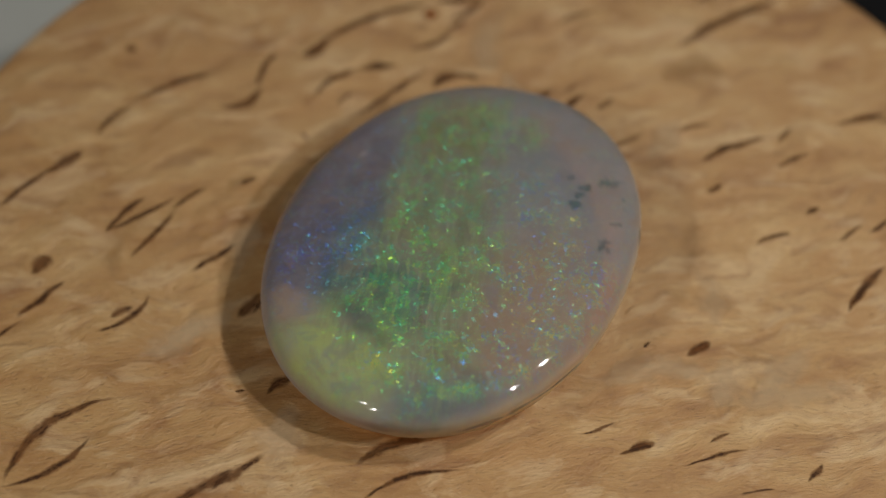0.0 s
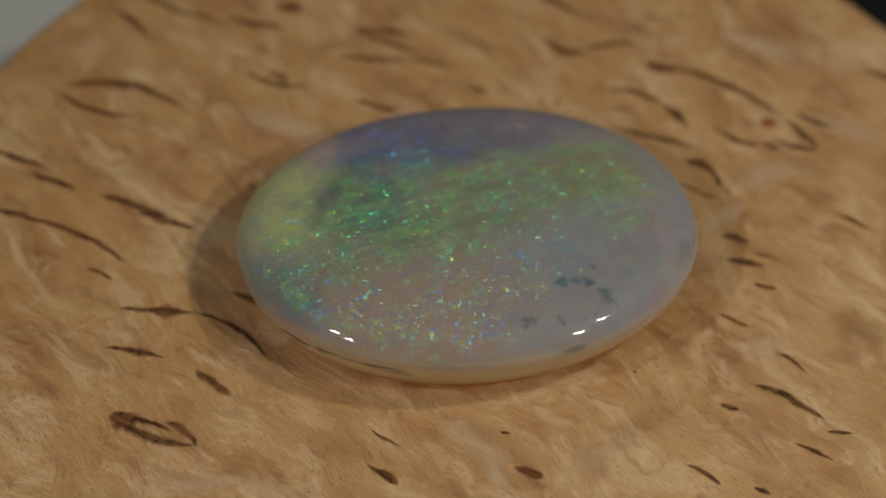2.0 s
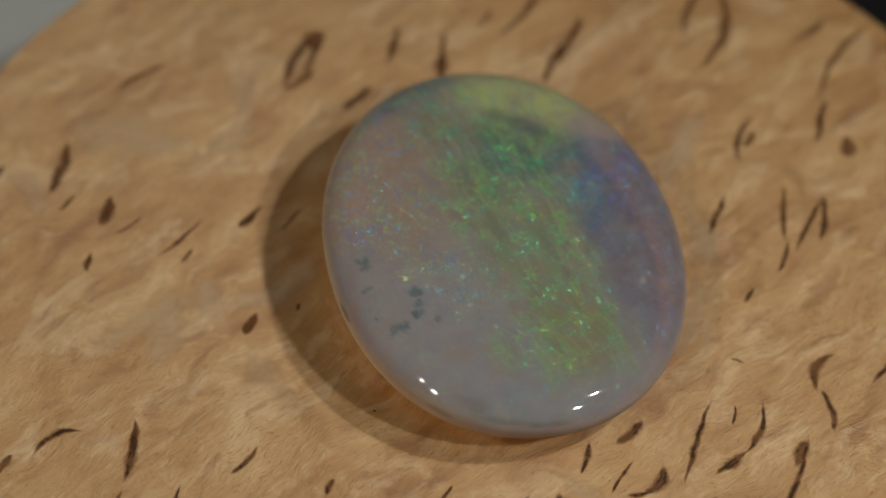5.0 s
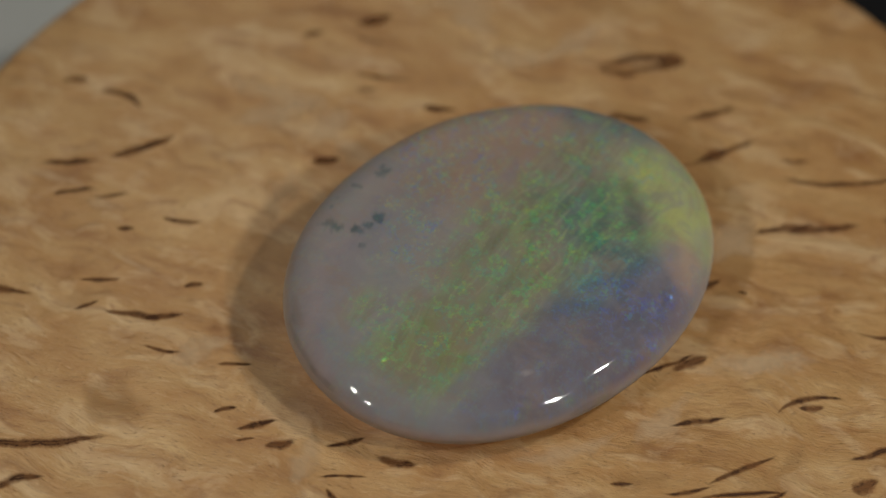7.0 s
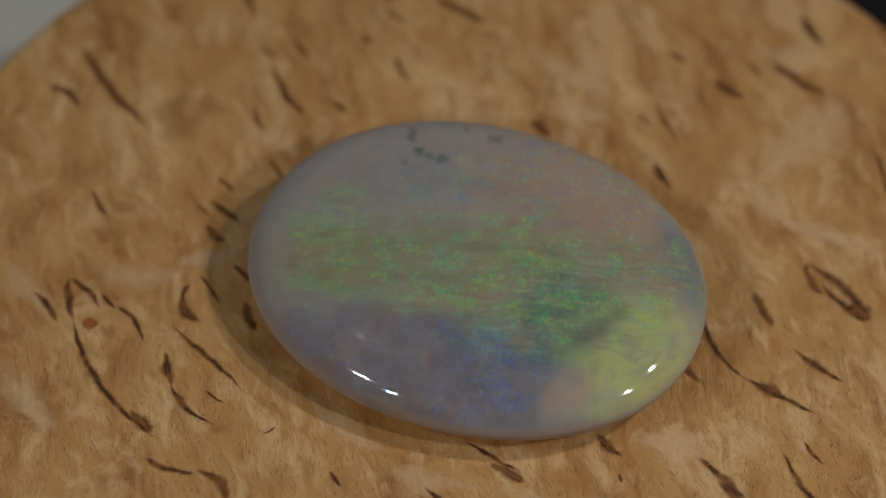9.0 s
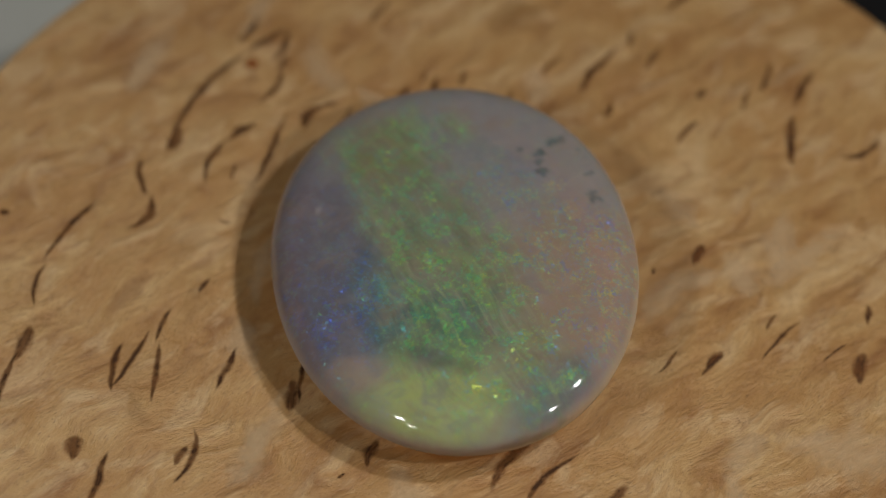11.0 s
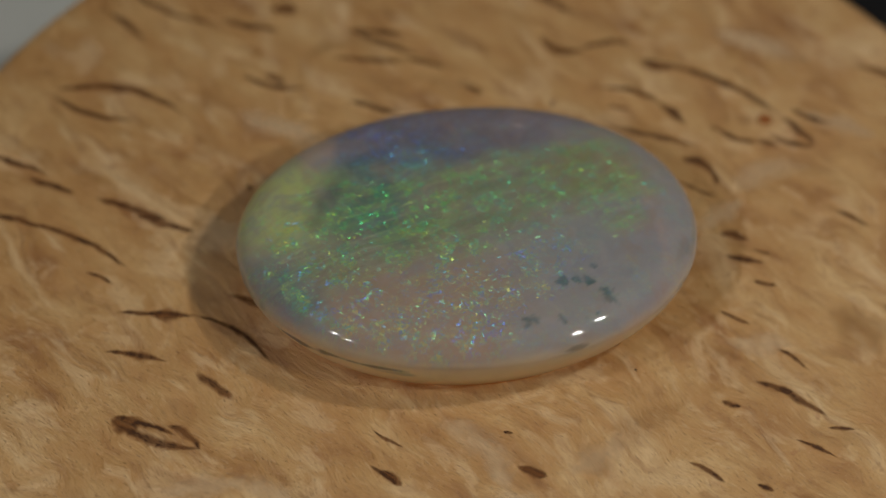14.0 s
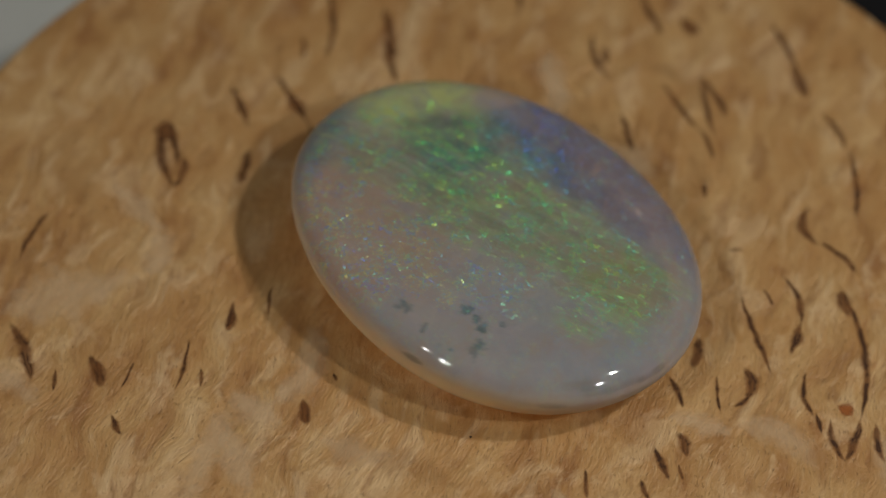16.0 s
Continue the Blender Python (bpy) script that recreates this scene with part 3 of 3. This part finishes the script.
def opal_colour(x, y, z):
    """Body colour and play of colour (warm, green, blue) at a place of the stone, mm."""
    st = streaks(x, y, 1.0)
    col = (0.248, 0.256, 0.278)
    play = [0.05, 0.08, 0.10]
    # brown-rose ground on the lower flank, lilac shade on the far one
    f = patch(x, y, 3.6, -5.0, 4.6, 5.2, 20, 0.9)
    col = blend(col, (0.335, 0.240, 0.192), 0.88 * f)
    play[0] += 0.16 * f
    play[2] += 0.12 * f
    f = patch(x, y, -6.0, 2.2, 3.3, 6.5, -20, 0.7)
    col = blend(col, (0.145, 0.132, 0.175), 0.88 * f)
    play[2] += 0.14 * f
    f = patch(x, y, -5.9, -1.2, 2.0, 2.6, 10, 0.8)
    col = blend(col, (0.110, 0.130, 0.190), 0.60 * f)
    play[2] += 0.35 * f
    # the broad green band, flaring towards one end
    half = 2.0 + 1.2 * soft(y - 2.0, 7.0) + 0.9 * st
    mid = -0.9 + 0.10 * y - 0.6 * soft(y + 3.0, 4.0)
    f = soft(abs(x - mid) - half, 2.4) * soft(y - 8.3, 2.2) * soft(-y - 8.4, 2.6)
    col = blend(col, (0.215 + 0.09 * st, 0.245 + 0.10 * st, 0.155 + 0.04 * st), 0.85 * f)
    play[1] += f * (0.95 - 0.35 * soft(-y, 7.0)) * (1 + 0.45 * st)
    play[2] += 0.10 * f
    f = patch(x, y, -0.4, 6.2, 1.6, 1.9, 0, 0.9)
    col = blend(col, (0.22, 0.26, 0.06), 0.6 * f)
    # teal depth in the band's wide end
    f = patch(x, y, -2.6, -3.8, 2.7, 2.1, 15, 0.9)
    col = blend(col, (0.045, 0.16, 0.145), 0.85 * f)
    play[1] += 0.5 * f
    f = patch(x, y, -4.2, -1.0, 1.1, 2.6, -14, 0.9)
    col = blend(col, (0.08, 0.17, 0.22), 0.6 * f)
    play[2] += 0.3 * f
    f = patch(x, y, 2.9, 3.2, 1.1, 3.6, -6, 1.2)
    col = blend(col, (0.27, 0.29, 0.285), 0.7 * f)
    # lime patch at one end, with a dark crease beside it
    f = patch(x, y, -5.3, -7.3, 3.3, 2.6, -42, 1.0, 0.35)
    col = blend(col, (0.43, 0.50, 0.195), 0.96 * f)
    play = [c * (1 - 0.8 * f) for c in play]
    play[1] += 0.10 * f
    play[0] += 0.06 * f
    f = patch(x, y, -7.0, -4.0, 1.5, 0.9, -30, 0.6)
    col = blend(col, (0.40, 0.30, 0.25), 0.7 * f)
    f = patch(x, y, -3.6, -5.2, 0.40, 1.6, 40, 1.9, 0.5, 0.9)
    col = blend(col, (0.05, 0.09, 0.075), 0.72 * f)
    play = [c * (1 - 0.85 * f) for c in play]
    f = patch(x, y, 0.3, -9.0, 2.4, 1.0, 8, 0.9, 0.5)
    col = blend(col, (0.085, 0.13, 0.17), 0.80 * f)
    play[1] += 0.3 * f
    # freckles of play on the open ground
    f = patch(x, y, 4.6, -2.6, 1.9, 5.0, 12, 1.0, 0.5)
    play[0] += 0.38 * f
    play[1] += 0.12 * f
    play[2] += 0.62 * f
    f = patch(x, y, 0.6, -7.4, 3.2, 1.6, 12, 1.0, 0.5)
    play[0] += 0.30 * f
    play[2] += 0.30 * f
    f = patch(x, y, 3.2, 5.8, 0.9, 1.1, 0, 0.6)
    play[1] += 0.4 * f
    # blue-grey spots
    for sx, sy, sr in ((6.65, -0.66, 0.40), (6.85, 3.15, 0.44), (5.35, 1.70, 0.30), (5.80, 2.85, 0.32), (7.07, 0.62, 0.22), (5.55, 2.30, 0.24), (5.05, 3.4, 0.2), (7.5, 1.6, 0.14), (7.45, 2.3, 0.12)):
        f = patch(x, y, sx, sy, sr * 0.85, sr * 0.62, 30 * sx, 0.9, 1.1, 3.2, sx)
        col = blend(col, (0.03, 0.105, 0.14), 0.95 * f)
    # a small white cloud
    f = patch(x, y, -4.15, 4.9, 0.22, 0.12, 40, 1.2, 0.9, 2.4)
    col = blend(col, (0.42, 0.41, 0.42), 0.7 * f)
    return col, play


def rim_colour(x, y, z, col):
    """The colour towards the side wall, how far the place belongs to the wall, and how near it is to the clear foot."""
    side = math.degrees(math.atan2(y, x))
    level = z - min(1.0, z / GIRDLE) * (LEAN[0] * x + LEAN[1] * y)
    honey = soft(abs((side + 25 + 180) % 360 - 180) - 70, 60)
    wavy = 0.16 * noise.noise((x * 0.5, y * 0.5, 4.0))
    f = soft(level - 2.62 + wavy, 0.85)
    wall = blend((0.38, 0.350, 0.33), (0.94, 0.77, 0.46), honey * (0.45 + 0.55 * soft(level - 2.15 + wavy, 1.2)))
    col = blend(col, wall, f)
    # dark matrix left along the girdle
    for ang, spread, zc, high, dark in ((-77, 6, 1.88, 0.16, 0.9), (-68, 5, 2.02, 0.12, 0.9), (-56, 8, 2.00, 0.10, 0.95), (-50, 5, 1.75, 0.10, 0.5), (-101, 9, 2.30, 0.30, 0.5),
                                  (5, 4, 2.56, 0.10, 0.7), (45, 5, 2.35, 0.12, 0.30), (54, 4, 3.10, 0.14, 0.28), (62, 8, 2.80, 0.08, 0.26), (73, 5, 2.74, 0.06, 0.40), (150, 7, 2.34, 0.20, 0.4)):
        d = abs((side - ang + 180) % 360 - 180) / spread
        g = dark * soft(math.hypot(d, (level - zc) / (high + 0.03)) - 1 + 0.7 * noise.noise((x * 1.5, y * 1.5, z * 1.2)), 0.8)
        col = blend(col, (0.040, 0.046, 0.046), g)
        f *= 1 - g
    low = soft(level - 0.95, 1.3) if level > 0.01 else 0.0
    return col, f * (0.55 + 0.45 * honey), low


def shell(name, profile, material, parent, label, seg=300):
    """A ring-by-ring shell of the stone along a profile, with its colours."""
    co, rings = [], []
    for k, z in profile:
        ring = []
        for i in range(seg if k > 0 else 1):
            x, y = outline(2 * math.pi * i / seg)
            x, y = x * k, y * k
            lift = min(1.0, z / GIRDLE) * (LEAN[0] * x + LEAN[1] * y)
            wave = 0.03 * noise.noise((x * 0.35, y * 0.35, 2.0)) * (z > 2.7)
            ring.append(len(co))
            co.append((x, y, z + lift + wave))
        rings.append(ring)
    faces = []
    for a, b in zip(rings, rings[1:]):
        for i in range(seg):
            j = (i + 1) % seg
            faces.append(tuple(dict.fromkeys((a[i % len(a)], a[j % len(a)], b[j % len(b)], b[i % len(b)]))))
    me = bpy.data.meshes.new(name)
    me.from_pydata([(x * MM, y * MM, z * MM) for x, y, z in co], [], faces)
    for layer, kind in (("body", "FLOAT_COLOR"), ("play", "FLOAT_COLOR"), ("wall", "FLOAT")):
        me.attributes.new(layer, kind, "POINT")
    body, play, wall = me.attributes["body"], me.attributes["play"], me.attributes["wall"]
    for i, (x, y, z) in enumerate(co):
        col, fl = opal_colour(x, y, z)
        col, edge, low = rim_colour(x, y, z, col)
        wall.data[i].value = edge
        body.data[i].color = (*col, low)
        play.data[i].color = (*[min(1.0, c) for c in fl], 1)
    me.materials.append(material)
    me.polygons.foreach_set("use_smooth", [True] * len(faces))
    ob = new(name, me)
    ob.parent = parent
    return tagged(ob, label)


def opal():
    base = new("opal")
    top = list(SHOULDER) + [(k, BROW + DOME * (1 - (k / EDGE) ** 2)) for k in [EDGE * (1 - i / 90) for i in range(1, 91)]]
    shell("crown", top, OPAL, base, "polished milky crown with green and blue fire")
    shell("flank", FLANK, OPAL, base, "translucent honey and grey side wall")
    return tagged(base, "oval polished opal with green fire lying on the birch disc", "gemstone")


stone = opal()


# ---- what moves: disc and stone turn together ----
def motions():
    times = [k * 0.2 for k in range(81)]
    walk(disc, [(t, pose(0, 0, 0, 0, 0, TURN * t)) for t in times])
    rest = Matrix.Translation((STONE[0] * MM, STONE[1] * MM, 0.00003))
    walk(stone, [(t, pose(0, 0, 0, 0, 0, TURN * t) @ rest) for t in times])


motions()
